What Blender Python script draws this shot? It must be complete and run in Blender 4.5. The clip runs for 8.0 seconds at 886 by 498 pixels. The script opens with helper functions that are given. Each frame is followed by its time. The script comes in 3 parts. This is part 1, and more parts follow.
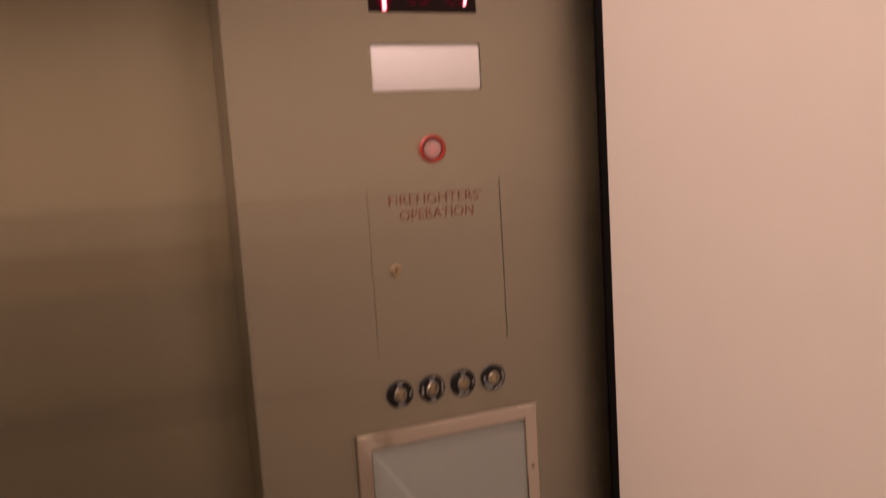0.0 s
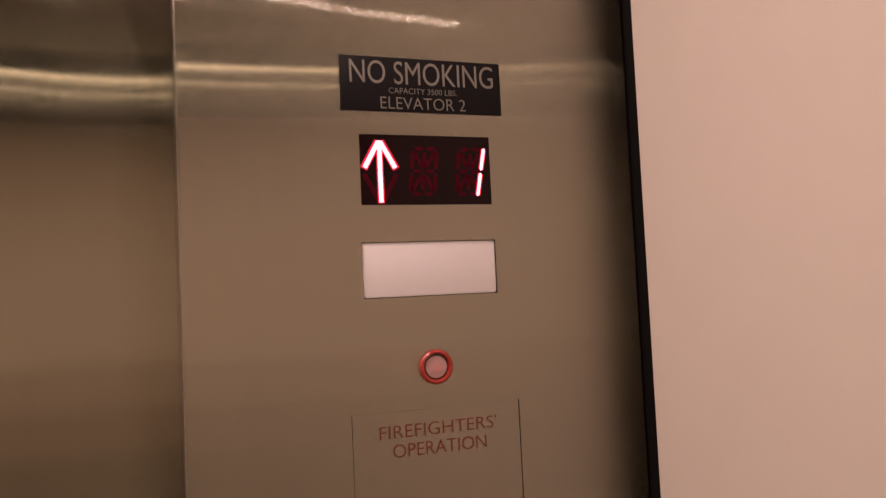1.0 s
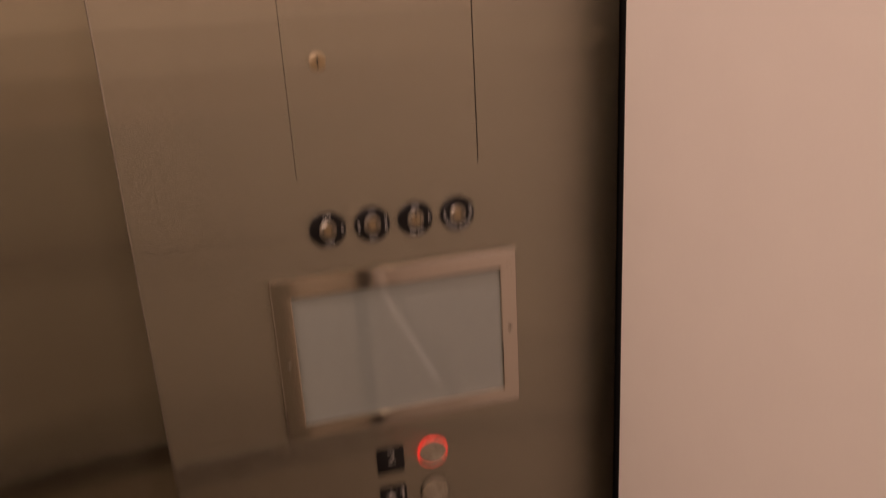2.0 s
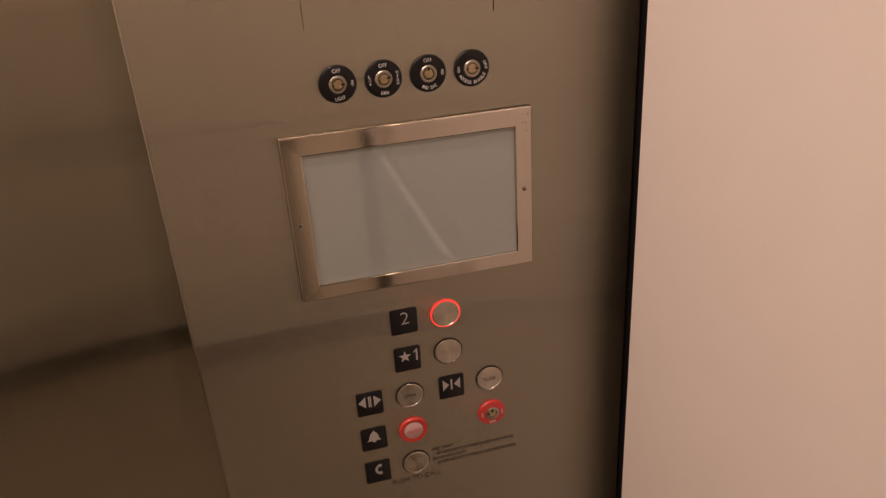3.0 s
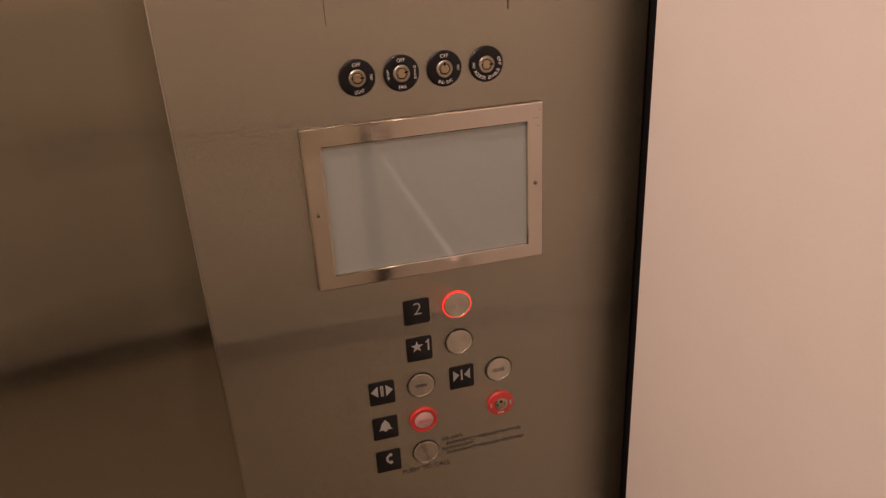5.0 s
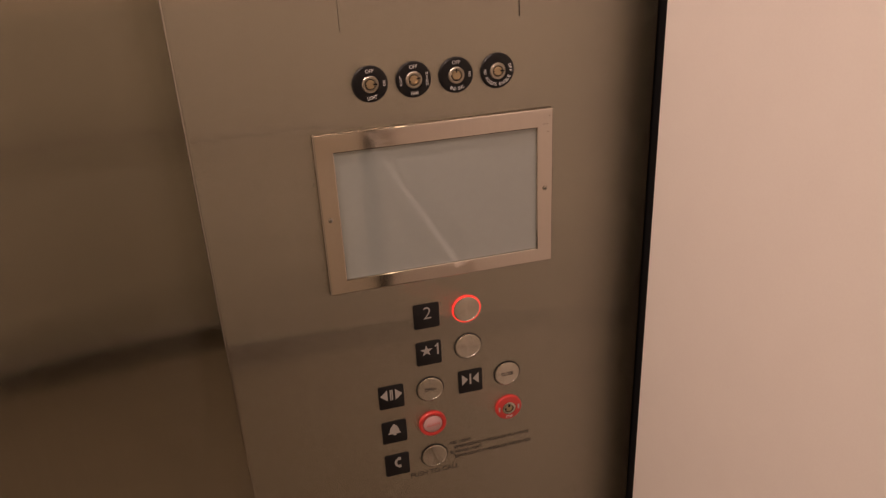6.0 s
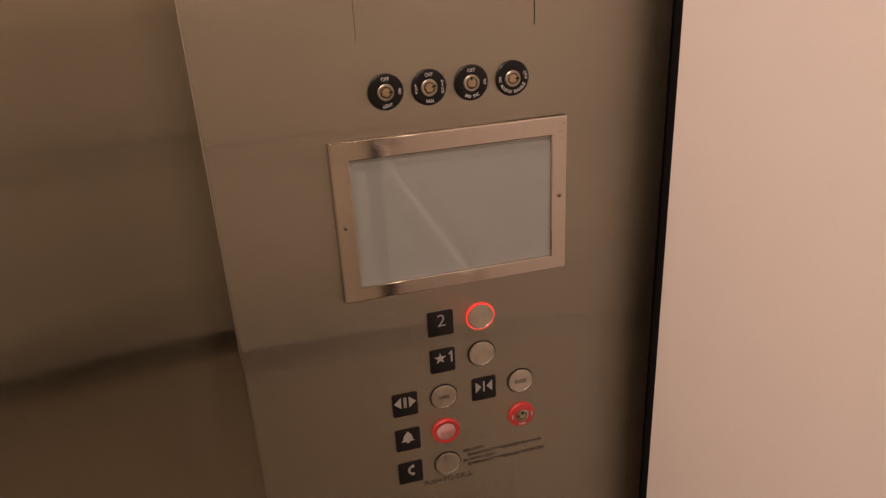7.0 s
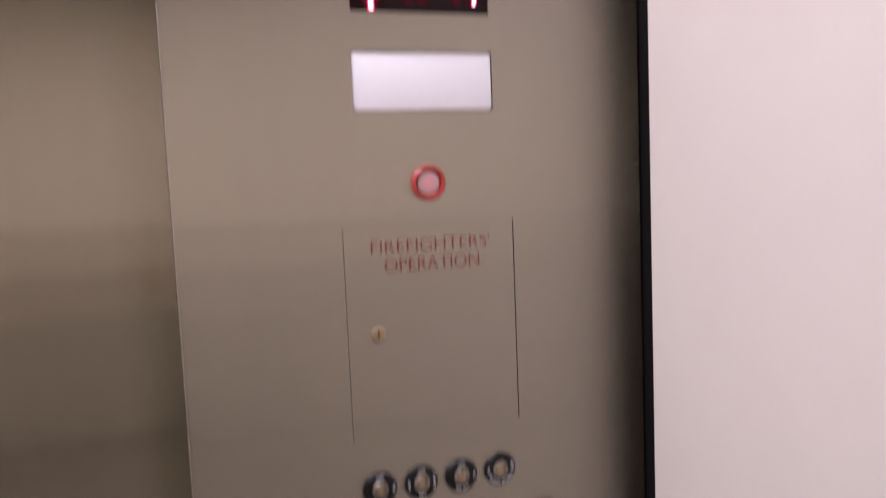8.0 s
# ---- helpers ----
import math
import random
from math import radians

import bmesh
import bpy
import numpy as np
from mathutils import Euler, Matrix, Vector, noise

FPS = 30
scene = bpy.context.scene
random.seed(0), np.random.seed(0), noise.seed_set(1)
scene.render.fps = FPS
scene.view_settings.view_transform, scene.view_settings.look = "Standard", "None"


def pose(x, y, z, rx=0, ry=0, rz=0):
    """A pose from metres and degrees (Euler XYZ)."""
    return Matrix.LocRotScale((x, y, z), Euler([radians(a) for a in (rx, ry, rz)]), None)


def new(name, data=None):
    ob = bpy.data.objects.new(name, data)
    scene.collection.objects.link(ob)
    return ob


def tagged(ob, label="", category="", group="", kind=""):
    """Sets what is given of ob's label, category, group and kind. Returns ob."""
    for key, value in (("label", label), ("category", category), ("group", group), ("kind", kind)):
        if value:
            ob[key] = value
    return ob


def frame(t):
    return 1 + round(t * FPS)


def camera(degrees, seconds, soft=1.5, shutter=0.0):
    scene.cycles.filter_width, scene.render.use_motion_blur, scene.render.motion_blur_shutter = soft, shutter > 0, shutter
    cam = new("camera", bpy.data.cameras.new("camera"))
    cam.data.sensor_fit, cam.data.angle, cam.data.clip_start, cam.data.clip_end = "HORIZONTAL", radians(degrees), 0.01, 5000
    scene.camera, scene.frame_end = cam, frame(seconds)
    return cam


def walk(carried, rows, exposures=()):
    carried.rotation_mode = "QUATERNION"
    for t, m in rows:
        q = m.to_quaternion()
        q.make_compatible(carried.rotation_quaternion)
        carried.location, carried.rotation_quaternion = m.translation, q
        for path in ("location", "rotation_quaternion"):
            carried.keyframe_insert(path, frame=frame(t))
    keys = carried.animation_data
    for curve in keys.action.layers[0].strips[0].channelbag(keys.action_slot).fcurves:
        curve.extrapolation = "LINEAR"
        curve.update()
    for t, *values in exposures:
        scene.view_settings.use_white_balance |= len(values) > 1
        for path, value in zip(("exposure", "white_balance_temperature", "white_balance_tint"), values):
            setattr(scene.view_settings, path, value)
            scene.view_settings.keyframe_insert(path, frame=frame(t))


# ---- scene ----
cam = camera(60.3, 8.0, soft=1.3, shutter=0.42)
PATH = [
    (0, pose(-0.2788, -0.8596, 1.5659, 83.205, 3.549, -22.417)),
    (0.2, pose(-0.2382, -0.8427, 1.5947, 86.473, 3.726, -21.520)),
    (0.5, pose(-0.2098, -0.7990, 1.6486, 88.664, 3.297, -20.600)),
    (1, pose(-0.1854, -0.7088, 1.6524, 93.063, 2.671, -20.072)),
    (1.5, pose(-0.1368, -0.6886, 1.6434, 92.625, 2.554, -19.354)),
    (1.7, pose(-0.1073, -0.6898, 1.6038, 83.478, 2.719, -18.153)),
    (1.8, pose(-0.0676, -0.6937, 1.5493, 78.631, 2.915, -15.299)),
    (1.9, pose(-0.0740, -0.6882, 1.5064, 75.192, 3.007, -15.915)),
    (2, pose(-0.0751, -0.6878, 1.4761, 72.355, 3.211, -16.067)),
    (2.2, pose(-0.0814, -0.6821, 1.4546, 66.754, 3.573, -16.455)),
    (3.3, pose(-0.0852, -0.6870, 1.4358, 64.432, 3.356, -15.538)),
    (3.5, pose(-0.0929, -0.6910, 1.4328, 64.872, 3.310, -15.988)),
    (4, pose(-0.0923, -0.6966, 1.4324, 64.630, 3.014, -15.591)),
    (4.5, pose(-0.1015, -0.7016, 1.4312, 64.917, 3.045, -15.825)),
    (6, pose(-0.1253, -0.7056, 1.4346, 65.613, 2.734, -16.140)),
    (6.5, pose(-0.1352, -0.7023, 1.4386, 65.652, 2.825, -16.238)),
    (7, pose(-0.1380, -0.6999, 1.4377, 65.961, 2.875, -16.118)),
    (7.3, pose(-0.1420, -0.7005, 1.4483, 66.753, 2.982, -16.656)),
    (7.5, pose(-0.1410, -0.7001, 1.4719, 70.880, 2.631, -16.769)),
    (7.6, pose(-0.1460, -0.7015, 1.4902, 73.916, 2.645, -17.199)),
    (7.8, pose(-0.1537, -0.7002, 1.5443, 79.223, 2.545, -18.118)),
    (8, pose(-0.1654, -0.6982, 1.5832, 84.578, 2.371, -19.209)),
]
walk(cam, PATH, exposures=[(0.0, -1.13, 6450, 10), (0.5, -1.32, 6450, 11), (1.0, -1.37, 6450, 12), (1.5, -1.36, 6450, 13), (2.0, -1.20, 6420, 9), (2.2, -1.08, 6400, 8), (3.3, -0.81, 6250, 6), (7.2, -0.79, 6250, 6), (7.5, -0.67, 5300, 1), (8.0, -0.56, 4600, 0)])

# ---- light: six recessed downlights in the car's ceiling, nothing from outside ----
CEIL = 2.42          # ceiling height
X0, X1 = -1.69, 0.279   # car's inner width
Y0 = -1.65           # back wall
DOOR_X0, DOOR_X1 = -1.239, -0.1723   # door opening
DOOR_Y = 0.085       # face of the closed door
LAMP_POWER = 9.3
LAMP_COLOR = (1.0, 0.685, 0.60)
LAMPS = [(x, y) for x in (-1.12, -0.68, -0.24) for y in (-0.26, -0.78)]

world = bpy.data.worlds.new("world")
scene.world = world
world.use_nodes = True
world.node_tree.nodes["Background"].inputs[0].default_value = (0.02, 0.018, 0.015, 1)
world.node_tree.nodes["Background"].inputs[1].default_value = 0.1

for lx, ly in LAMPS:
    ld = bpy.data.lights.new("downlight_lamp", "AREA")
    ld.shape, ld.size, ld.energy, ld.color = "DISK", 0.104, LAMP_POWER, LAMP_COLOR
    lo = new("downlight_lamp", ld)
    lo.location = (lx, ly, CEIL + 0.026)


# ---- materials ----
def material(name):
    m = bpy.data.materials.new(name)
    m.use_nodes = True
    nt = m.node_tree
    return m, nt, nt.nodes["Principled BSDF"]


def link(nt, a, b):
    nt.links.new(a, b)


def noise_tex(nt, scale, stretch=(1, 1, 1), detail=3.0, rough=0.55):
    co = nt.nodes.new("ShaderNodeTexCoord")
    mp = nt.nodes.new("ShaderNodeMapping")
    mp.inputs["Scale"].default_value = stretch
    n = nt.nodes.new("ShaderNodeTexNoise")
    n.inputs["Scale"].default_value, n.inputs["Detail"].default_value, n.inputs["Roughness"].default_value = scale, detail, rough
    link(nt, co.outputs["Object"], mp.inputs["Vector"])
    link(nt, mp.outputs["Vector"], n.inputs["Vector"])
    return n.outputs["Fac"]


def spread(nt, fac, lo, hi):
    r = nt.nodes.new("ShaderNodeMapRange")
    r.inputs["From Min"].default_value, r.inputs["From Max"].default_value = 0.3, 0.7
    r.inputs["To Min"].default_value, r.inputs["To Max"].default_value = lo, hi
    link(nt, fac, r.inputs["Value"])
    return r.outputs["Result"]


def tint(nt, fac, a, b):
    r = nt.nodes.new("ShaderNodeMix")
    r.data_type = "RGBA"
    r.inputs["A"].default_value, r.inputs["B"].default_value = (*a, 1), (*b, 1)
    link(nt, fac, r.inputs["Factor"])
    return r.outputs["Result"]


def bump(nt, bsdf, fac, strength, distance):
    b = nt.nodes.new("ShaderNodeBump")
    b.inputs["Strength"].default_value, b.inputs["Distance"].default_value = strength, distance
    link(nt, fac, b.inputs["Height"])
    link(nt, b.outputs["Normal"], bsdf.inputs["Normal"])


def brushed(name, a, b, rough, fan, wear=0.012, turned=False, core=0.5, wave=0.0):
    """Brushed stainless steel. The grooves of the upright grain lean the surface to either side at random (fan), which
    draws reflections out sideways and leaves them crisp in height (core: the share of the lean that is even, the rest being a thin far tail); faint wiping marks vary the gloss. wave: how far the sheet is out of flat, which bends what it mirrors. turned: the grooves run in rings about the axis instead."""
    m, nt, p = material(name)
    fine = noise_tex(nt, 900, (1, 1, 0.004), 2.0)
    wide = noise_tex(nt, 2.6, (1, 1, 0.5), 4.0)
    streak = noise_tex(nt, 70, (1, 1, 0.012), 3.0)
    both = nt.nodes.new("ShaderNodeMath")
    both.operation = "MULTIPLY_ADD"
    both.inputs[1].default_value = 0.45
    link(nt, spread(nt, fine, 0, 0.55), both.inputs[2])
    link(nt, spread(nt, streak, 0, 1), both.inputs[0])
    link(nt, tint(nt, both.outputs[0], a, b), p.inputs["Base Color"])
    link(nt, spread(nt, wide, rough - wear / 2, rough + wear), p.inputs["Roughness"])
    p.inputs["Metallic"].default_value = 1.0
    co = nt.nodes.new("ShaderNodeTexCoord")
    geo = nt.nodes.new("ShaderNodeNewGeometry")
    side = nt.nodes.new("ShaderNodeVectorMath")
    side.operation = "CROSS_PRODUCT"
    side.inputs[1].default_value = (0, 0, 1)
    link(nt, geo.outputs["Normal"], side.inputs[0])
    if turned:
        side.operation = "NORMALIZE"
        link(nt, co.outputs["Object"], side.inputs[0])
    mp = nt.nodes.new("ShaderNodeMapping")
    mp.inputs["Scale"].default_value = (9000, 9000, 40)
    wn = nt.nodes.new("ShaderNodeTexWhiteNoise")
    link(nt, co.outputs["Object"], mp.inputs["Vector"])
    link(nt, mp.outputs["Vector"], wn.inputs["Vector"])
    even = nt.nodes.new("ShaderNodeMapRange")
    even.inputs["To Min"].default_value, even.inputs["To Max"].default_value = -1.0, 1.0
    link(nt, wn.outputs["Value"], even.inputs["Value"])
    size = nt.nodes.new("ShaderNodeMath")
    size.operation = "ABSOLUTE"
    link(nt, even.outputs["Result"], size.inputs[0])
    bent = nt.nodes.new("ShaderNodeMath")
    bent.operation = "POWER"
    bent.inputs[1].default_value = 4.0
    link(nt, size.outputs[0], bent.inputs[0])
    tail = nt.nodes.new("ShaderNodeMath")
    tail.operation = "MULTIPLY_ADD"
    tail.inputs[1].default_value, tail.inputs[2].default_value = 1.0 - core, core
    link(nt, bent.outputs[0], tail.inputs[0])
    power = nt.nodes.new("ShaderNodeMath")
    power.operation = "MULTIPLY"
    link(nt, tail.outputs[0], power.inputs[0])
    link(nt, even.outputs["Result"], power.inputs[1])
    lean = nt.nodes.new("ShaderNodeMath")
    lean.operation = "MULTIPLY"
    lean.inputs[1].default_value = fan
    link(nt, power.outputs[0], lean.inputs[0])
    sc = nt.nodes.new("ShaderNodeVectorMath")
    sc.operation = "SCALE"
    link(nt, side.outputs["Vector"], sc.inputs[0])
    link(nt, lean.outputs[0], sc.inputs["Scale"])
    add = nt.nodes.new("ShaderNodeVectorMath")
    link(nt, geo.outputs["Normal"], add.inputs[0])
    link(nt, sc.outputs["Vector"], add.inputs[1])
    nrm = nt.nodes.new("ShaderNodeVectorMath")
    nrm.operation = "NORMALIZE"
    link(nt, add.outputs["Vector"], nrm.inputs[0])
    if wave:
        up = nt.nodes.new("ShaderNodeCombineXYZ")
        link(nt, spread(nt, noise_tex(nt, 2.2, (1.6, 1.6, 2.4), 2.0), -wave, wave), up.inputs["Z"])
        bent_sheet = nt.nodes.new("ShaderNodeVectorMath")
        link(nt, add.outputs["Vector"], bent_sheet.inputs[0])
        link(nt, up.outputs["Vector"], bent_sheet.inputs[1])
        link(nt, bent_sheet.outputs["Vector"], nrm.inputs[0])
    link(nt, nrm.outputs["Vector"], p.inputs["Normal"])
    return m


def plain(name, a, b=None, rough=0.5, metal=0.0, scale=60, relief=0.05, coat=0.0, spec=0.5):
    m, nt, p = material(name)
    b = b or tuple(c * 0.9 for c in a)
    n = noise_tex(nt, scale, (1, 1, 1), 5.0)
    w = noise_tex(nt, scale / 25, (1, 1, 1), 3.0)
    mixed = nt.nodes.new("ShaderNodeMath")
    mixed.operation = "MULTIPLY_ADD"
    mixed.inputs[1].default_value = 0.5
    half = nt.nodes.new("ShaderNodeMath")
    half.operation = "MULTIPLY"
    half.inputs[1].default_value = 0.5
    link(nt, n, mixed.inputs[0])
    link(nt, w, half.inputs[0])
    link(nt, half.outputs[0], mixed.inputs[2])
    link(nt, tint(nt, spread(nt, mixed.outputs[0], 0, 1), a, b), p.inputs["Base Color"])
    link(nt, spread(nt, w, rough - 0.03, rough + 0.04), p.inputs["Roughness"])
    p.inputs["Metallic"].default_value, p.inputs["Coat Weight"].default_value = metal, coat
    p.inputs["Coat Roughness"].default_value = 0.03
    p.inputs["Coat IOR"].default_value = 1.9
    p.inputs["Specular IOR Level"].default_value = spec
    if relief:
        bump(nt, p, n, relief, 0.0006)
    return m


def glowing(name, color, strength, base=(0.3, 0.01, 0.02)):
    m, nt, p = material(name)
    p.inputs["Base Color"].default_value = (*base, 1)
    p.inputs["Emission Color"].default_value = (*color, 1)
    p.inputs["Emission Strength"].default_value = strength
    return m


STEEL = brushed("brushed_steel", (0.497, 0.468, 0.391), (0.470, 0.442, 0.371), 0.036, 0.85, core=0.40, wave=0.002)
DOOR_STEEL = brushed("brushed_steel_door", (0.470, 0.438, 0.360), (0.442, 0.412, 0.340), 0.052, 0.36, wear=0.03, core=0.62, wave=0.003)
BEZEL_STEEL = brushed("satin_steel_frame", (0.62, 0.56, 0.49), (0.58, 0.525, 0.46), 0.07, 0.006)
# a paler steel than the faceplate; the fold's bright line is in its colour
EDGE_STEEL = brushed("edge_steel", (0.52, 0.49, 0.43), (0.48, 0.455, 0.40), 0.16, 0.25)
CAP_STEEL = brushed("button_steel", (0.66, 0.62, 0.54), (0.60, 0.565, 0.49), 0.15, 0.30, turned=True)
RAIL_STEEL = plain("polished_steel", (0.68, 0.65, 0.60), rough=0.16, metal=1.0, relief=0.0)
# pale, hardly metallic: the side rail's highlight is put into the colour
RAIL_LIT = plain("lit_rail_steel", (0.90, 0.87, 0.82), rough=0.45, metal=0.25, relief=0.0)
DARK_STEEL = plain("dark_steel", (0.20, 0.175, 0.15), rough=0.32, metal=1.0, relief=0.02)
BAFFLE = plain("baffle_paint", (0.16, 0.15, 0.14), rough=0.6, relief=0.02)
# near-black: the shade under the ceiling is put into this colour
FRIEZE_SHADE = plain("frieze_shade", (0.10, 0.088, 0.075), rough=0.55, metal=0.6, relief=0.02)
CEILING_PAINT = plain("tan_ceiling_paint", (0.22, 0.19, 0.15), rough=0.45, relief=0.02)
BRASS = plain("worn_brass", (0.56, 0.45, 0.29), (0.45, 0.36, 0.23), rough=0.34, metal=1.0, scale=300, relief=0.1)
NICKEL = plain("lock_nickel", (0.46, 0.42, 0.34), (0.38, 0.345, 0.28), rough=0.30, metal=1.0, scale=300, relief=0.05)
LAMINATE = plain("cream_laminate", (0.74, 0.69, 0.615), (0.715, 0.66, 0.59), rough=0.42, scale=420, relief=0.06)
# rear wall tones stepped dark to light: reflected shade put into colour
WOOD_SHADE = plain("brown_shade_laminate", (0.315, 0.298, 0.228), (0.26, 0.246, 0.188), rough=0.4, scale=30, relief=0.05)
MID_TAN_SHADE = plain("tan_shade_laminate", (0.445, 0.40, 0.305), (0.395, 0.35, 0.265), rough=0.4, scale=40, relief=0.05)
PALE_TAN_SHADE = plain("pale_tan_shade_laminate", (0.57, 0.52, 0.405), (0.515, 0.465, 0.36), rough=0.4, scale=50, relief=0.05)
LIGHT_TAN = plain("light_tan_laminate", (0.72, 0.66, 0.525), (0.66, 0.60, 0.475), rough=0.4, scale=60, relief=0.05)
TRIM = plain("cream_enamel", (0.86, 0.82, 0.74), rough=0.35, relief=0.0)
REVEAL = plain("black_reveal", (0.006, 0.0055, 0.0055), rough=0.7, scale=80, relief=0.05, spec=0.12)
BLACK = plain("black_plastic", (0.009, 0.0085, 0.009), rough=0.30, scale=400, relief=0.03, spec=0.28)
SIGN_BLACK = plain("black_sign_plastic", (0.012, 0.011, 0.013), rough=0.45, scale=500, relief=0.03, spec=0.12)
SLOT = plain("slot_black", (0.004, 0.004, 0.004), rough=0.7, relief=0)
SIGN_PRINT = plain("engraved_print", (0.25, 0.235, 0.205), (0.20, 0.19, 0.165), rough=0.5, scale=500, relief=0)
PRINT = plain("pale_print", (0.36, 0.34, 0.31), rough=0.5, scale=600, relief=0)
WHITE_PRINT = plain("white_print", (0.68, 0.67, 0.645), rough=0.5, scale=600, relief=0)
RED_INK = plain("red_ink", (0.18, 0.022, 0.015), (0.15, 0.02, 0.013), rough=0.5, scale=700, relief=0.0)
DARK_INK = plain("dark_ink", (0.016, 0.013, 0.011), (0.028, 0.022, 0.018), rough=0.5, scale=700, relief=0)
RED_PLASTIC = plain("red_plastic", (0.54, 0.032, 0.026), (0.45, 0.028, 0.024), rough=0.3, scale=200, relief=0.03, coat=0.4)
JEWEL_RED = plain("dark_red_plastic", (0.40, 0.034, 0.02), (0.33, 0.03, 0.018), rough=0.3, scale=200, relief=0.03, coat=0.3)
PINK_CAP = plain("milky_pink_plastic", (0.54, 0.33, 0.32), (0.47, 0.28, 0.275), rough=0.4, scale=250, relief=0.04)
MILK = plain("milky_acrylic", (0.80, 0.78, 0.80), (0.77, 0.75, 0.77), rough=0.38, scale=120, relief=0.03)
SCREEN = plain("grey_screen", (0.294, 0.320, 0.298), (0.276, 0.300, 0.28), rough=0.35, scale=90, relief=0.0, coat=1.0)
LENS = plain("smoked_red_lens", (0.009, 0.0015, 0.0025), rough=0.12, scale=50, relief=0.0, spec=0.18)
GHOST = plain("unlit_red_segment", (0.066, 0.003, 0.010), rough=0.5, scale=300, relief=0, spec=0.05)
LED = glowing("lit_red_segment", (1.0, 0.50, 0.56), 6.5)
# red scatter round the lit strokes, added as glowing pieces behind them
GLOW = glowing("red_scatter_glow", (1.0, 0.006, 0.045), 2.0)
HALO = glowing("lit_red_halo", (1.0, 0.028, 0.022), 2.3, (0.6, 0.03, 0.02))
FLOOR = plain("brown_speckled_floor", (0.20, 0.170, 0.118), (0.14, 0.117, 0.082), rough=0.35, scale=160, relief=0.1)
COVE_COLOR = (1.0, 0.72, 0.49)
STRIP = glowing("cove_light", COVE_COLOR, 8.5, (0.8, 0.8, 0.8))
# the lip is no lamp: light it reflects is put in as emission
LIP_GLOW = glowing("cove_lip_glow", COVE_COLOR, 3.6, (0.8, 0.8, 0.8))
BULB = glowing("downlight_glass", LAMP_COLOR, 5.0, (0.8, 0.8, 0.8))

# ---- mesh helpers ----
PLACE = {}


def mesh_of(bm, name, smooth=False):
    bm.normal_update()
    me = bpy.data.meshes.new(name)
    bm.to_mesh(me)
    bm.free()
    if smooth:
        me.polygons.foreach_set("use_smooth", [True] * len(me.polygons))
        me.set_sharp_from_angle(angle=radians(35))
    return me


def part(name, data, mat, parent=None, at=(0, 0, 0), label="", smooth=True, turn=None):
    """One mesh object at a place in the world, under its thing or part."""
    me = mesh_of(data, name, smooth) if isinstance(data, bmesh.types.BMesh) else data
    if not me.materials:
        me.materials.append(mat)
    ob = new(name, me)
    PLACE[ob.name] = Vector(at)
    ob.location = Vector(at)
    if parent is not None:
        ob.parent = parent
        ob.location = Vector(at) - PLACE[parent.name]
    if turn:
        ob.rotation_euler = turn
    if label:
        tagged(ob, label)
    return ob


def thing(name, at, label, category, group="", kind=""):
    e = new(name)
    e.location = at
    e.empty_display_size = 0.05
    PLACE[e.name] = Vector(at)
    return tagged(e, label, category, group, kind)


def box_bm(x0, x1, y0, y1, z0, z1, bevel=0.0, seg=2):
    bm = bmesh.new()
    bmesh.ops.create_cube(bm, size=1)
    for v in bm.verts:
        v.co = Vector(((x0 + x1) / 2 + v.co.x * (x1 - x0), (y0 + y1) / 2 + v.co.y * (y1 - y0), (z0 + z1) / 2 + v.co.z * (z1 - z0)))
    if bevel:
        bmesh.ops.bevel(bm, geom=bm.edges[:], offset=bevel, segments=seg, profile=0.5, affect="EDGES")
    return bm


def lathe_bm(profile, n=48, close=True):
    """Turns (radius, height towards the car) round an axis that points out of the panel (-y)."""
    bm = bmesh.new()
    rings = []
    for r, h in profile:
        if r <= 1e-6:
            rings.append([bm.verts.new((0, -h, 0))])
        else:
            rings.append([bm.verts.new((r * math.cos(2 * math.pi * i / n), -h, r * math.sin(2 * math.pi * i / n))) for i in range(n)])
    for a, b in zip(rings, rings[1:]):
        for i in range(n):
            j = (i + 1) % n
            if len(a) == 1 and len(b) == 1:
                continue
            if len(a) == 1:
                bm.faces.new((a[0], b[j], b[i]))
            elif len(b) == 1:
                bm.faces.new((a[i], a[j], b[0]))
            else:
                bm.faces.new((a[i], a[j], b[j], b[i]))
    bmesh.ops.recalc_face_normals(bm, faces=bm.faces[:])
    return bm


def slab_bm(outline, y_front, y_back, bevel=0.0):
    """A flat outline (x, z) given a thickness, with its front edge eased."""
    bm = bmesh.new()
    f = bm.faces.new([bm.verts.new((x, y_back, z)) for x, z in outline])
    ext = bmesh.ops.extrude_face_region(bm, geom=[f])
    top = [g for g in ext["geom"] if isinstance(g, bmesh.types.BMVert)]
    for v in top:
        v.co.y = y_front
    bmesh.ops.recalc_face_normals(bm, faces=bm.faces[:])
    if bevel:
        edges = [e for e in bm.edges if all(abs(v.co.y - y_front) < 1e-7 for v in e.verts)]
        bmesh.ops.bevel(bm, geom=edges, offset=bevel, segments=2, profile=0.5, affect="EDGES")
    return bm


def round_rect(w, h, r, n=5, cx=0, cz=0):
    pts = []
    for sx, sz, a0 in ((1, 1, 0), (-1, 1, 90), (-1, -1, 180), (1, -1, 270)):
        for i in range(n + 1):
            a = radians(a0 + 90 * i / n)
            pts.append((cx + sx * (w / 2 - r) + r * math.cos(a), cz + sz * (h / 2 - r) + r * math.sin(a)))
    return pts


def join_bm(*parts):
    out = bmesh.new()
    for b in parts:
        me = bpy.data.meshes.new("tmp")
        b.to_mesh(me)
        b.free()
        out.from_mesh(me)
        bpy.data.meshes.remove(me)
    return out


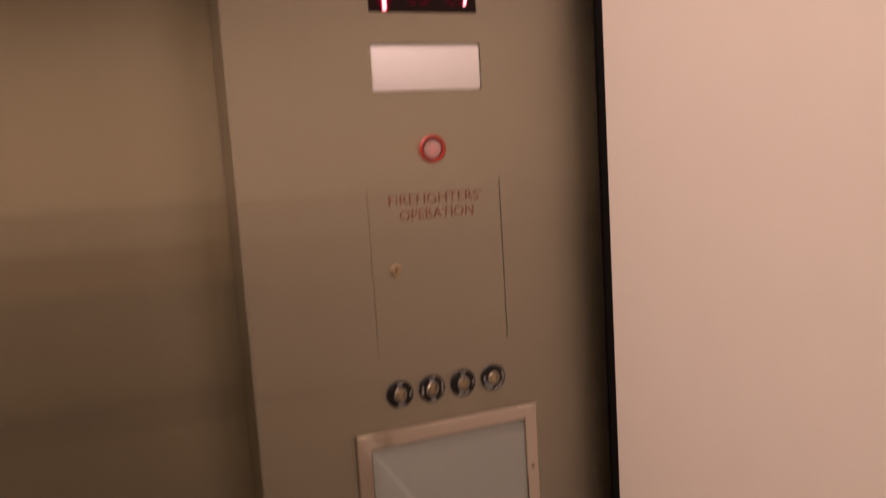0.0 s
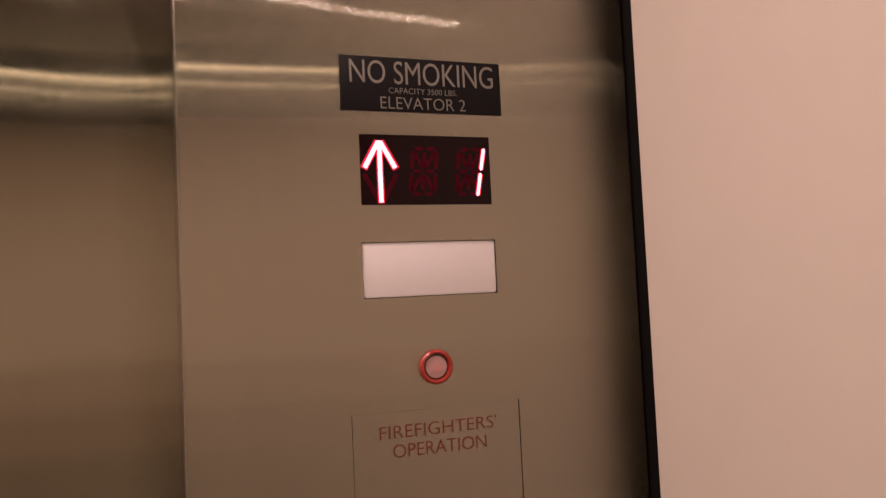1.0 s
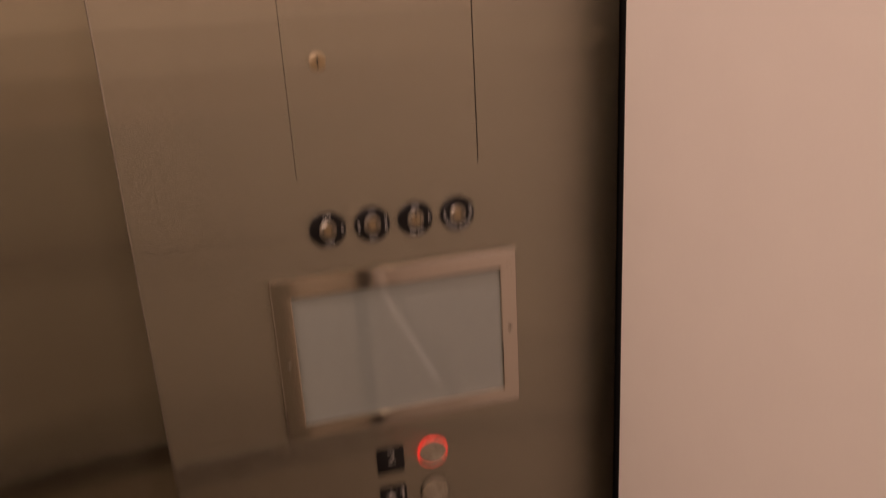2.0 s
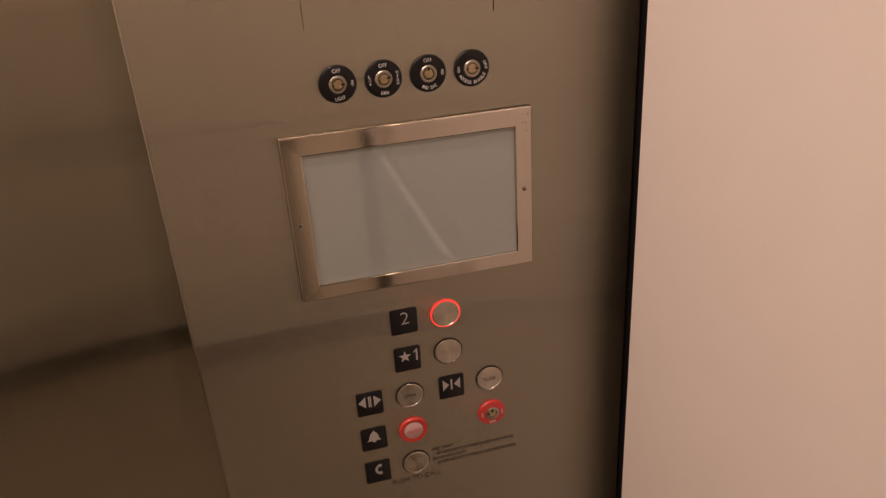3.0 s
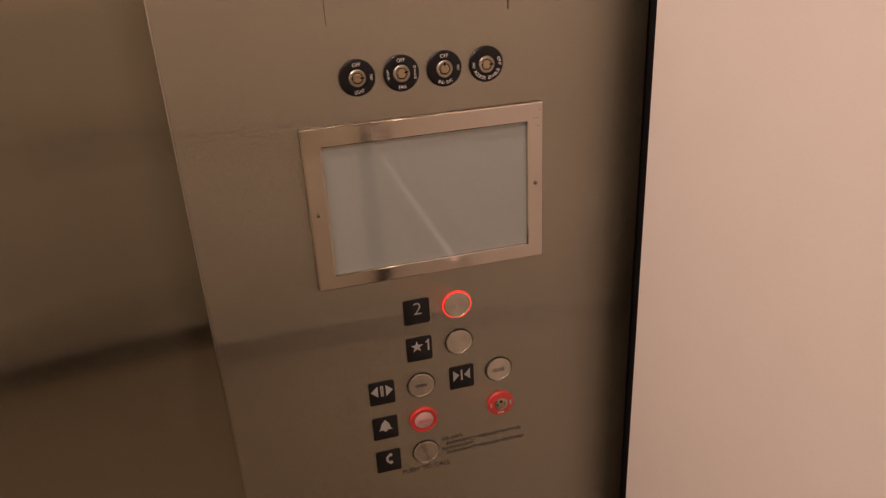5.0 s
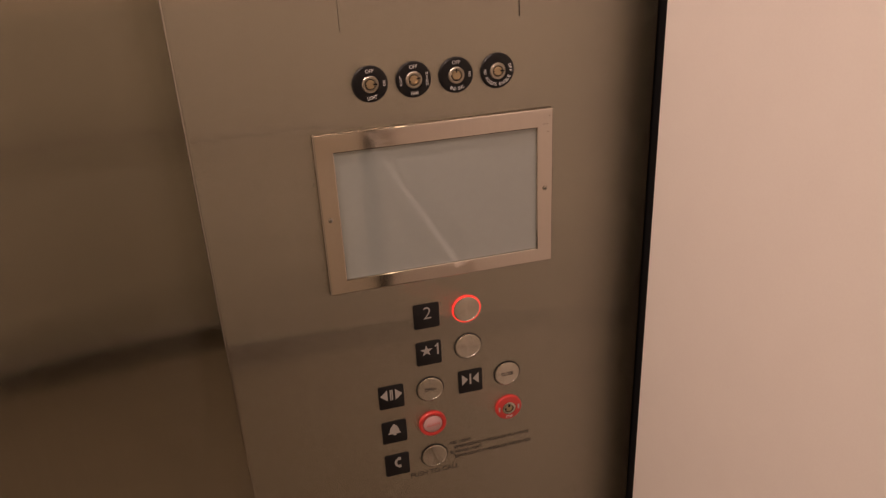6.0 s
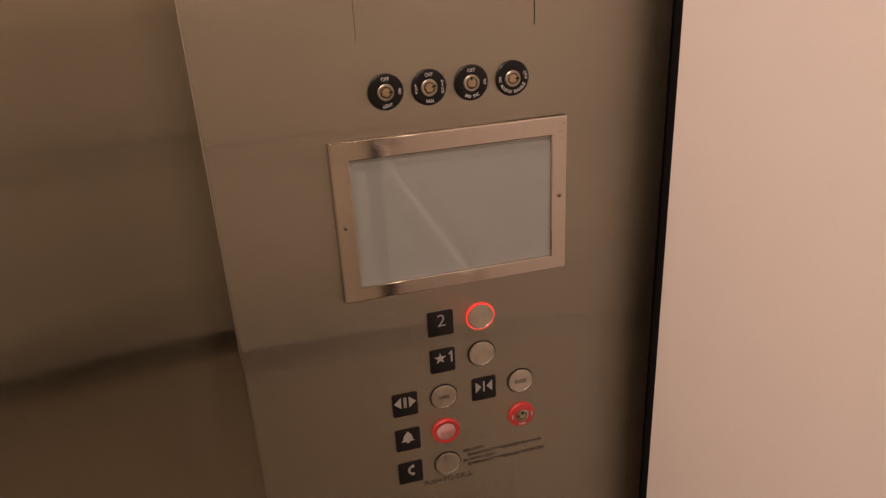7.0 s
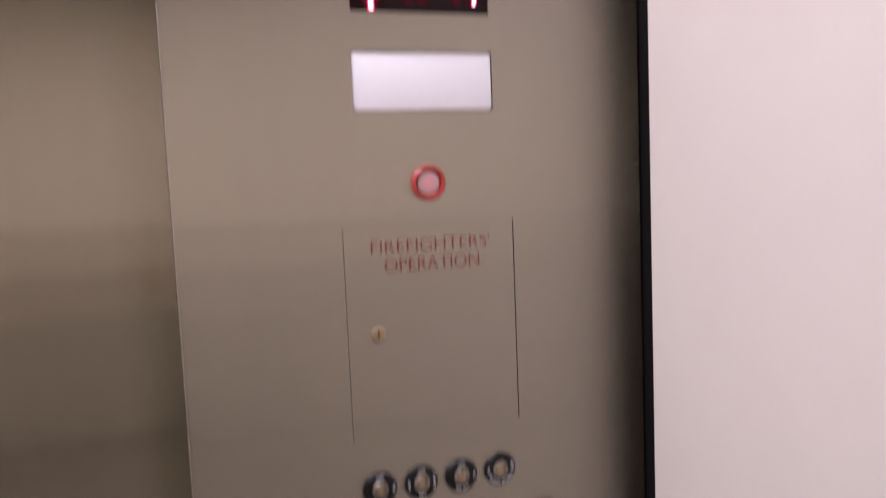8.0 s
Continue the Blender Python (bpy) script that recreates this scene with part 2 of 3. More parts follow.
def letters(text, w, h, depth=0.0003, spacing=1.0, thin=0.0):
    """Built-in lettering as a bmesh, fitted to w x h about its middle, facing the car."""
    cu = bpy.data.curves.new("text", "FONT")
    cu.body, cu.extrude, cu.resolution_u, cu.space_character = text, 0.02, 5, spacing
    cu.offset = thin
    ob = bpy.data.objects.new("text", cu)
    me = bpy.data.meshes.new_from_object(ob)
    bm = bmesh.new()
    bm.from_mesh(me)
    bpy.data.objects.remove(ob)
    bpy.data.curves.remove(cu)
    bpy.data.meshes.remove(me)
    xs, ys = [v.co.x for v in bm.verts], [v.co.y for v in bm.verts]
    for v in bm.verts:
        x, y, z = v.co
        v.co = ((x - (min(xs) + max(xs)) / 2) / (max(xs) - min(xs)) * w, -z / 0.02 * depth, (y - (min(ys) + max(ys)) / 2) / (max(ys) - min(ys)) * h)
    return bm


def arc_letters(text, radius, mid_deg, step_deg, size, inward=False):
    """Letters set one by one round a circle; inward: their feet point outwards and they read along the bottom."""
    made = []
    n = len(text)
    for i, ch in enumerate(text):
        if ch == " ":
            continue
        k = i - (n - 1) / 2
        a = radians(mid_deg + (k if inward else -k) * step_deg)
        narrow = 0.3 if ch == "I" else 0.72
        b = letters(ch, size * narrow, size)
        turn = (a + math.pi / 2) if inward else (a - math.pi / 2)
        ca, sa = math.cos(turn), math.sin(turn)
        for v in b.verts:
            x, y, z = v.co
            v.co = (x * ca - z * sa + radius * math.cos(a), y, x * sa + z * ca + radius * math.sin(a))
        made.append(b)
    return join_bm(*made)


def plate_with_holes(x0, x1, z0, z1, holes, y_front, y_back):
    """A sheet facing the car with rectangular openings cut right through it."""
    xs = sorted({x0, x1, *[h[0] for h in holes], *[h[1] for h in holes]})
    zs = sorted({z0, z1, *[h[2] for h in holes], *[h[3] for h in holes]})
    bm = bmesh.new()
    grid = {}

    def vert(x, z):
        if (x, z) not in grid:
            grid[(x, z)] = bm.verts.new((x, y_front, z))
        return grid[(x, z)]
    for a, b in zip(xs, xs[1:]):
        for c, d in zip(zs, zs[1:]):
            mx, mz = (a + b) / 2, (c + d) / 2
            if any(h[0] < mx < h[1] and h[2] < mz < h[3] for h in holes):
                continue
            bm.faces.new((vert(a, c), vert(b, c), vert(b, d), vert(a, d)))
    ext = bmesh.ops.extrude_face_region(bm, geom=bm.faces[:])
    for g in ext["geom"]:
        if isinstance(g, bmesh.types.BMVert):
            g.co.y = y_back
    bmesh.ops.recalc_face_normals(bm, faces=bm.faces[:])
    return bm


# ---- the setting: floor, walls, ceiling of the car ----
def setting(name, bm, mat, label, category, smooth=False):
    return tagged(part(name, bm, mat, smooth=False), label, category, kind="structure")


setting("floor", box_bm(X0 - 0.1, X1 + 0.1, Y0 - 0.1, 0.30, -0.05, 0.0), FLOOR, "brown speckled vinyl floor of the elevator car", "floor")
setting("ceiling", box_bm(X0 - 0.1, X1 + 0.1, Y0 - 0.1, 0.30, CEIL + 0.06, CEIL + 0.10), DARK_STEEL, "dark metal ceiling of the elevator car", "ceiling")


def ceiling_panel():
    holes = [(lx - 0.079, lx + 0.079, ly - 0.079, ly + 0.079) for lx, ly in LAMPS]
    bm = plate_with_holes(X0 + 0.06, X1 - 0.06, Y0 + 0.06, -0.06, holes, 0, 0.012)
    for v in bm.verts:
        x, y, z = v.co
        v.co = (x, z, CEIL + y)
    bmesh.ops.recalc_face_normals(bm, faces=bm.faces[:])
    ob = part("suspended_ceiling", bm, CEILING_PAINT, smooth=False)
    tagged(ob, "tan painted suspended ceiling panel with round light openings", "ceiling panel", kind="structure")
    return ob


ceiling_panel()

for i, (lx, ly) in enumerate(LAMPS):
    d = thing("downlight", (lx, ly, CEIL), "small round recessed downlight with a steel trim, lit", "ceiling light", "ceiling downlights")
    ring = lathe_bm([(0.075, -0.004), (0.075, 0.0025), (0.079, 0.004), (0.114, 0.0025), (0.116, -0.001)], 40)
    for v in ring.verts:
        x, y, z = v.co
        v.co = (x, z, y)
    bmesh.ops.recalc_face_normals(ring, faces=ring.faces[:])
    part("trim_ring", ring, RAIL_STEEL, d, (lx, ly, CEIL))
    glass = lathe_bm([(0.0, 0.0), (0.054, 0.0), (0.054, 0.006), (0.0, 0.006)], 32)
    for v in glass.verts:
        x, y, z = v.co
        v.co = (x, z, -y + 0.035)
    can = lathe_bm([(0.0765, 0.0), (0.0765, -0.040), (0.0, -0.040), (0.0, -0.042), (0.0785, -0.042), (0.0785, 0.0)], 40)
    for v in can.verts:
        x, y, z = v.co
        v.co = (x, z, y)
    bmesh.ops.recalc_face_normals(can, faces=can.faces[:])
    part("housing", can, BAFFLE, d, (lx, ly, CEIL), "dark baffle of the recessed downlight")
    part("lamp_glass", glass, BULB, d, (lx, ly, CEIL))

# walls: laminate panels held off a dark backing, with black reveals in the corners
WALL_TOP, BASE = 2.198, 0.10
setting("wall_right", join_bm(box_bm(X1, X1 + 0.018, Y0 + 0.05, -0.047, BASE, WALL_TOP, 0.0012, 2)), LAMINATE, "cream laminate side wall panel with black reveals", "wall", True)
setting("wall_left", box_bm(X0 - 0.018, X0, Y0 + 0.05, -0.047, BASE, WALL_TOP, 0.0012, 2), LAMINATE, "cream laminate side wall panel with black reveals", "wall", True)
# the rear wall, split into added panels with reflected shade stepped into their tones: light upper panels, two middle
# bands and brown lower panels between light corner panels
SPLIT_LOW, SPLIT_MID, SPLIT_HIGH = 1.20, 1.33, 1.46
setting("wall_back_upper", box_bm(X0 + 0.04, X1 - 0.04, Y0 - 0.018, Y0, SPLIT_HIGH + 0.001, WALL_TOP, 0.0008, 2), LIGHT_TAN, "light tan laminate upper rear wall panel", "wall", True)
for name, za, zb, mat in (("wall_back_blend_upper", SPLIT_MID, SPLIT_HIGH, PALE_TAN_SHADE), ("wall_back_blend_lower", SPLIT_LOW, SPLIT_MID, MID_TAN_SHADE)):
    setting(name, box_bm(X0 + 0.04, X1 - 0.04, Y0 - 0.018, Y0, za + 0.001, zb - 0.001, 0.0008, 2), mat, "added middle band of the rear wall, its tone a step of reflected shade", "wall", True)
setting("wall_back_lower", box_bm(X0 + 0.40, X1 - 0.252, Y0 - 0.018, Y0, BASE, SPLIT_LOW - 0.001, 0.0008, 2), WOOD_SHADE, "brown laminate lower rear wall panel with black reveals, darkened for a reflected shade", "wall", True)
for name, xa, xb in (("wall_back_corner_right", X1 - 0.248, X1 - 0.04), ("wall_back_corner_left", X0 + 0.04, X0 + 0.392)):
    setting(name, box_bm(xa, xb, Y0 - 0.018, Y0, BASE, SPLIT_LOW - 0.001, 0.0008, 2), LIGHT_TAN, "light tan laminate corner panel of the rear wall", "wall", True)
setting("wall_backing_right", box_bm(X1 + 0.022, X1 + 0.06, Y0 - 0.08, 0.02, 0, CEIL + 0.06), REVEAL, "black reveal behind the side wall panel", "wall")
setting("wall_backing_left", box_bm(X0 - 0.06, X0 - 0.022, Y0 - 0.08, 0.02, 0, CEIL + 0.06), REVEAL, "black reveal behind the side wall panel", "wall")
setting("wall_backing_back", box_bm(X0 - 0.022, X1 + 0.022, Y0 - 0.08, Y0 - 0.022, 0, CEIL + 0.06), REVEAL, "black reveal behind the rear wall panel", "wall")


def band(name, z0, z1, mat, depth, label):
    bm = join_bm(
        box_bm(X1 - depth, X1 + 0.02, Y0 + 0.005, -0.047, z0, z1, min(0.006, (z1 - z0) * 0.4)),
        box_bm(X0 - 0.02, X0 + depth, Y0 + 0.005, -0.047, z0, z1, min(0.006, (z1 - z0) * 0.4)),
        box_bm(X0 + 0.005, X1 - 0.005, Y0 - 0.02, Y0 + depth + 0.0015, z0, z1, min(0.006, (z1 - z0) * 0.4)))
    setting(name, bm, mat, label, "trim", True)


band("trim_frieze", WALL_TOP + 0.008, 2.301, FRIEZE_SHADE, 0.0, "steel frieze below the ceiling, shade put into its dark colour")
band("trim_lower", WALL_TOP - 0.002, WALL_TOP + 0.007, TRIM, 0.004, "thin cream enamelled trim strip")
band("trim_upper", 2.304, 2.310, LIP_GLOW, 0.006, "lower lip of the cove light, reflected light put in as glow")
band("trim_ceiling", 2.354, 2.361, STRIP, 0.010, "lit cove light strip along the ceiling edge")
band("trim_base", BASE - 0.003, BASE + 0.004, TRIM, 0.004, "thin cream enamelled trim strip above the base")
band("baseboard", 0.0, BASE - 0.004, REVEAL, 0.004, "black base strip along the walls")


def handrail(x, y, z, length, turn, label):
    """A round rail along y on three standoffs; turn swings it about the upright axis."""
    h = thing("handrail", (x, y, z), label, "handrail", "handrails")
    half = length / 2
    # one rail steel in two tones: highlight and shade put into the colours
    part("bar", lathe_bm([(0.0, -half), (0.006, -half), (0.008, 0.003 - half), (0.008, half - 0.003), (0.006, half), (0.0, half)], 28), RAIL_LIT if turn == 0 else DARK_STEEL, h, (x, y, z))
    for yy in (0.12 - half, 0.0, half - 0.12):
        b = lathe_bm([(0.0, 0.0), (0.009, 0.0), (0.009, 0.045), (0.017, 0.046), (0.017, 0.052), (0.0, 0.052)], 20)
        part("standoff", b, RAIL_STEEL, h, (x + 0.001, y + yy, z), turn=(0, 0, radians(90)))
    h.rotation_euler = (0, 0, radians(turn))
    return h


handrail(X1 - 0.050, -1.02, 0.826, 0.97, 0, "satin steel handrail bar on the cream side wall, highlight put into its colour")
handrail(-0.70, Y0 + 0.050, 0.826, 1.6, -90, "steel handrail bar on the tan rear wall, shade put into its dark colour")

# front: door, header, the plain return panel beyond the door
setting("wall_header", box_bm(X0, X1 - 0.001, 0.0, 0.06, 2.14, CEIL + 0.06, 0.001), DOOR_STEEL, "brushed steel header above the elevator door", "wall", True)
setting("wall_front_return", box_bm(X0 - 0.02, DOOR_X0, 0.0, 0.07, 0.0, 2.138, 0.003), DOOR_STEEL, "brushed steel front return panel beside the door", "wall", True)
setting("door_1", box_bm(DOOR_X0 - 0.03, DOOR_X1 + 0.06, DOOR_Y, DOOR_Y + 0.03, 0.006, 2.16, 0.003), DOOR_STEEL, "closed brushed stainless steel elevator door", "door", True)
setting("door_sill", box_bm(DOOR_X0, DOOR_X1, 0.002, 0.16, 0.0, 0.004), DARK_STEEL, "grooved metal door sill", "sill")

# ---- the control panel ----
panel = thing("control_panel", (0.05, 0.0, 0.0), "brushed stainless steel elevator control panel beside the closed door", "control panel")
PX0, PX1, PZ0, PZ1 = DOOR_X1, 0.298, 0.01, 2.137
SIGN = (-0.022, 0.1462, 1.8287, 1.8827)
DISP = (-0.0054, 0.1308, 1.737, 1.806)
LITE = (-0.0069, 0.1326, 1.647, 1.7011)
FIRE = (-0.0229, 0.1491, 1.3333, 1.538)
FRAME = (-0.0598, 0.1838, 1.0730, 1.2419)
GLASS = (-0.0414, 0.1663, 1.0886, 1.223)


def faceplate():
    r = 0.003
    gap = 0.0007
    holes = [DISP, LITE, (FIRE[0] - gap * 0.7, FIRE[1] + 0.0010, FIRE[2], FIRE[3] + 0.00015), GLASS]
    bm = plate_with_holes(PX0 + r, PX1, PZ0, PZ1, holes, 0.0, 0.003)
    # folded edge beside the door
    fold = bmesh.new()
    outer = [(PX0 + r, 0.0)] + [(PX0 + r - r * math.sin(radians(a)), r - r * math.cos(radians(a))) for a in (15, 30, 45, 60, 75, 90)] + [(PX0, 0.082)]
    prof = outer + [(PX0 + 0.0025, 0.082), (PX0 + 0.0025, r), (PX0 + r, 0.0028)]
    low = [fold.verts.new((x, y, PZ0)) for x, y in prof]
    top = [fold.verts.new((x, y, PZ1)) for x, y in prof]
    n = len(prof)
    for i in range(n - 1):
        fold.faces.new((low[i], low[i + 1], top[i + 1], top[i]))
    fold.faces.new(low)
    fold.faces.new(top[::-1])
    bmesh.ops.recalc_face_normals(fold, faces=fold.faces[:])
    return bm, fold


plate_bm, fold_bm = faceplate()
part("faceplate", plate_bm, STEEL, panel, label="brushed stainless steel faceplate", smooth=False)
part("folded_edge", fold_bm, EDGE_STEEL, panel, smooth=False)
part("back_box", box_bm(PX0 + 0.004, PX1 - 0.002, 0.012, 0.06, PZ0, PZ1), SLOT, panel, smooth=False)

# sign
sx, sz = (SIGN[0] + SIGN[1]) / 2, (SIGN[2] + SIGN[3]) / 2
sign = part("sign_plate", box_bm(-0.0841, 0.0841, -0.0012, 0.0003, -0.027, 0.027, 0.0004), SIGN_BLACK, panel, (sx, 0, sz), "black engraved sign plate")
part("lettering", letters("NO SMOKING", 0.1505, 0.0228, thin=-0.003), SIGN_PRINT, sign, (0.0628, -0.0014, 1.8675), smooth=False)
part("lettering", letters("CAPACITY 3500 LBS.", 0.0712, 0.0056, thin=-0.014), SIGN_PRINT, sign, (0.0620, -0.0014, 1.8497), smooth=False)
part("lettering", letters("ELEVATOR 2", 0.0890, 0.0118, thin=-0.012), SIGN_PRINT, sign, (0.0620, -0.0014, 1.8374), smooth=False)

# floor indicator
dx, dz = (DISP[0] + DISP[1]) / 2, (DISP[2] + DISP[3]) / 2
dw, dh = DISP[1] - DISP[0], DISP[3] - DISP[2]
indicator = part("floor_indicator", box_bm(-dw / 2 + 0.0003, dw / 2 - 0.0003, 0.0008, 0.008, -dh / 2 + 0.0003, dh / 2 - 0.0003), LENS, panel, (dx, 0, dz), "smoked red window with a lit arrow and digit", False)
SEG_Y = 0.0006


def bar_bm(x0, z0, x1, z1, w, pointed=0.0):
    d = Vector((x1 - x0, z1 - z0))
    u = d.normalized()
    n = Vector((-u.y, u.x)) * w / 2
    a, b = Vector((x0, z0)), Vector((x1, z1))
    if pointed:
        pts = [a, a + u * pointed + n, b - u * pointed + n, b, b - u * pointed - n, a + u * pointed - n]
    else:
        pts = [a + n, b + n, b - n, a - n]
    return slab_bm([(p.x, p.y) for p in pts], -0.0002, 0.0002)


AX, AZ = 0.0147, 1.7684
part("arrow_glow", join_bm(bar_bm(0, 0.0312, 0, -0.0296, 0.0068), bar_bm(-0.0012, 0.0310, -0.0164, 0.0040, 0.0076), bar_bm(0.0012, 0.0310, 0.0164, 0.0040, 0.0076)), GLOW, indicator, (AX, SEG_Y + 0.0002, AZ), smooth=False)
part("arrow", join_bm(bar_bm(0, 0.0305, 0, -0.0288, 0.0042), bar_bm(-0.0012, 0.0302, -0.0154, 0.0050, 0.0044), bar_bm(0.0012, 0.0302, 0.0154, 0.0050, 0.0044), bar_bm(-0.0034, 0.0301, 0.0034, 0.0301, 0.0030)), LED, indicator, (AX, SEG_Y, AZ), "lit red up arrow", False)
part("unlit_arrow", join_bm(bar_bm(-0.0165, -0.001, -0.002, -0.028, 0.0048), bar_bm(0.0165, -0.001, 0.002, -0.028, 0.0048)), GHOST, indicator, (AX, SEG_Y + 0.0003, AZ), smooth=False)


def unlit_figure(cx, cz, skip=()):
    """The dark strokes of a sixteen-segment figure, leaning a little."""
    w, h, s = 0.0125, 0.0225, 0.10
    strokes = {"a1": (-w, h, 0, h), "a2": (0, h, w, h), "d1": (-w, -h, 0, -h), "d2": (0, -h, w, -h), "f": (-w, h, -w, 0), "e": (-w, 0, -w, -h), "b": (w, h, w, 0), "c": (w, 0, w, -h),
               "g1": (-w, 0, 0, 0), "g2": (0, 0, w, 0), "i": (0, h, 0, 0), "l": (0, 0, 0, -h), "h": (-w, h, 0, 0), "j": (w, h, 0, 0), "k": (-w, -h, 0, 0), "m": (w, -h, 0, 0)}
    for k, (x0, z0, x1, z1) in strokes.items():
        if k in skip:
            continue
        a, b = Vector((x0 + s * z0, z0)), Vector((x1 + s * z1, z1))
        u = (b - a).normalized() * (0.0014 if k[0] in "adfebcg" else 0.0034)
        a, b = a + u, b - u
        part("unlit_segment", bar_bm(a.x, a.y, b.x, b.y, 0.0042, 0.0018), GHOST, indicator, (cx, SEG_Y + 0.0003, cz), smooth=False)


unlit_figure(0.0594, 1.7705)
unlit_figure(0.1080, 1.7705, ("b", "c"))
for seg in ((0.1250, 1.7946, 0.1207, 1.7718), (0.1203, 1.7694, 0.1160, 1.7456)):
    part("segment_glow", bar_bm(*seg, 0.0056, 0.0012), GLOW, indicator, (0, SEG_Y + 0.0002, 0), smooth=False)
    part("lit_segment", bar_bm(*seg, 0.0032, 0.0015), LED, indicator, (0, SEG_Y, 0), "lit red segment of the digit one", False)

# emergency light lens, set back in its opening
lx, lz = (LITE[0] + LITE[1]) / 2, (LITE[2] + LITE[3]) / 2
part("emergency_light", slab_bm(round_rect(LITE[1] - LITE[0] - 0.0008, LITE[3] - LITE[2] - 0.0008, 0.0030), 0.0012, 0.010, 0.0012), MILK, panel, (lx - 0.0001, 0, lz + 0.0001), "milky white emergency light lens")

# fire-service compartment
fx, fz = (FIRE[0] + FIRE[1]) / 2, (FIRE[2] + FIRE[3]) / 2
fw, fh = FIRE[1] - FIRE[0], FIRE[3] - FIRE[2]
fire_door = part("compartment_door", box_bm(-fw / 2, fw / 2, 0.0001, 0.003, -fh / 2, fh / 2), STEEL, panel, (fx, 0, fz), "flush steel compartment door with red lettering", False)
part("lettering", letters("FIREFIGHTERS'", 0.1205, 0.0124, thin=-0.015), RED_INK, fire_door, (0.0634, 0.0, 1.5193), smooth=False)
part("lettering", letters("OPERATION", 0.0962, 0.0124, thin=-0.015), RED_INK, fire_door, (0.0640, 0.0, 1.5008), smooth=False)
lock = part("lock", lathe_bm([(0.0075, -0.0002), (0.0075, 0.0010), (0.0066, 0.0017), (0.0052, 0.0018), (0.0050, 0.0010), (0.0, 0.0010)], 32), BRASS, fire_door, (0.0063, 0, 1.436), "small brass cam lock")
part("keyway", join_bm(box_bm(-0.0007, 0.0007, -0.0013, 0, -0.0036, 0.0036), box_bm(-0.002, 0.002, -0.0013, 0, -0.0006, 0.0006)), DARK_INK, lock, (0.0063, 0, 1.436), smooth=False)

# round red-ringed indicator
jewel = part("indicator_light", lathe_bm([(0.0170, 0.0), (0.0170, 0.0022), (0.0160, 0.0036), (0.0146, 0.0041), (0.0132, 0.0036), (0.0124, 0.0004)]), JEWEL_RED, panel, (0.0626, 0, 1.5777), "round red-ringed indicator with a milky lens")
# the shade between ring and lens, put in as a dark maroon ring
part("lens_shade", lathe_bm([(0.0125, 0.0006), (0.0100, 0.0004)]), plain("maroon_shade", (0.06, 0.015, 0.02), rough=0.4, relief=0), jewel, (0.0626, 0, 1.5777))
part("lens", lathe_bm([(0.0112, 0.0004), (0.0108, 0.0014), (0.006, 0.0022), (0.0, 0.0024)]), PINK_CAP, jewel, (0.0626, 0, 1.5777))


def bell_outline(s):
    pts = [(-0.50, -0.30), (-0.38, -0.16), (-0.32, 0.12), (-0.22, 0.34), (-0.08, 0.44), (-0.06, 0.54), (0.06, 0.54), (0.08, 0.44), (0.22, 0.34), (0.32, 0.12), (0.38, -0.16), (0.50, -0.30), (0.14, -0.30), (0.10, -0.44), (-0.10, -0.44), (-0.14, -0.30)]
    return [(x * s, z * s) for x, z in pts]


part("bell_symbol", slab_bm(bell_outline(0.0115), -0.0001, 0.0006), plain("faded_red", (0.62, 0.30, 0.29), rough=0.5, relief=0), jewel, (0.0626, -0.0024, 1.5772), smooth=False)

# key switches
KZ = 1.2842
ring_me = mesh_of(lathe_bm([(0.0172, -0.0002), (0.0172, 0.0012), (0.0163, 0.0024), (0.0150, 0.0028), (0.0083, 0.0028), (0.0081, 0.0008)]), "key_switch", True)
barrel_me = mesh_of(lathe_bm([(0.0080, 0.0006), (0.0080, 0.0034), (0.0073, 0.0040), (0.0054, 0.0040), (0.0050, 0.0024)]), "barrel", True)
core_me = mesh_of(lathe_bm([(0.0045, 0.0022), (0.0043, 0.0034), (0.0030, 0.0036), (0.0029, 0.0030), (0.0, 0.0030)], 32), "lock_core", True)
groove_me = mesh_of(lathe_bm([(0.0052, 0.0024), (0.0, 0.0024)], 32), "groove", True)


def key_switch(x, z, tilt, words):
    k = part("key_switch", ring_me, BLACK, panel, (x, 0, z), "black ringed key switch with white lettering")
    part("barrel", barrel_me, NICKEL, k, (x, 0, z))
    part("groove", groove_me, SLOT, k, (x, 0, z))
    part("lock_core", core_me, BRASS, k, (x, 0, z))
    key = join_bm(box_bm(0.0028, 0.0064, -0.0043, -0.002, -0.0007, 0.0007), box_bm(-0.0048, -0.0036, -0.0038, -0.002, -0.0005, 0.0005))
    part("keyway", key, SLOT, k, (x, 0, z), smooth=False, turn=(0, radians(tilt), 0))
    for bm in words:
        part("lettering", bm, WHITE_PRINT, k, (x, -0.0029, z), smooth=False)
    return k


def moved(bm, x, z, turn=0):
    bmesh.ops.rotate(bm, verts=bm.verts[:], cent=(0, 0, 0), matrix=Matrix.Rotation(radians(turn), 3, "Y"))
    bmesh.ops.translate(bm, verts=bm.verts[:], vec=(x, 0, z))
    return bm


def stacked(text, x, step, w, h):
    n = len(text)
    return join_bm(*[moved(letters(c, w * (0.35 if c == "I" else 1), h), x, (n - 1) / 2 * step - i * step) for i, c in enumerate(text)])


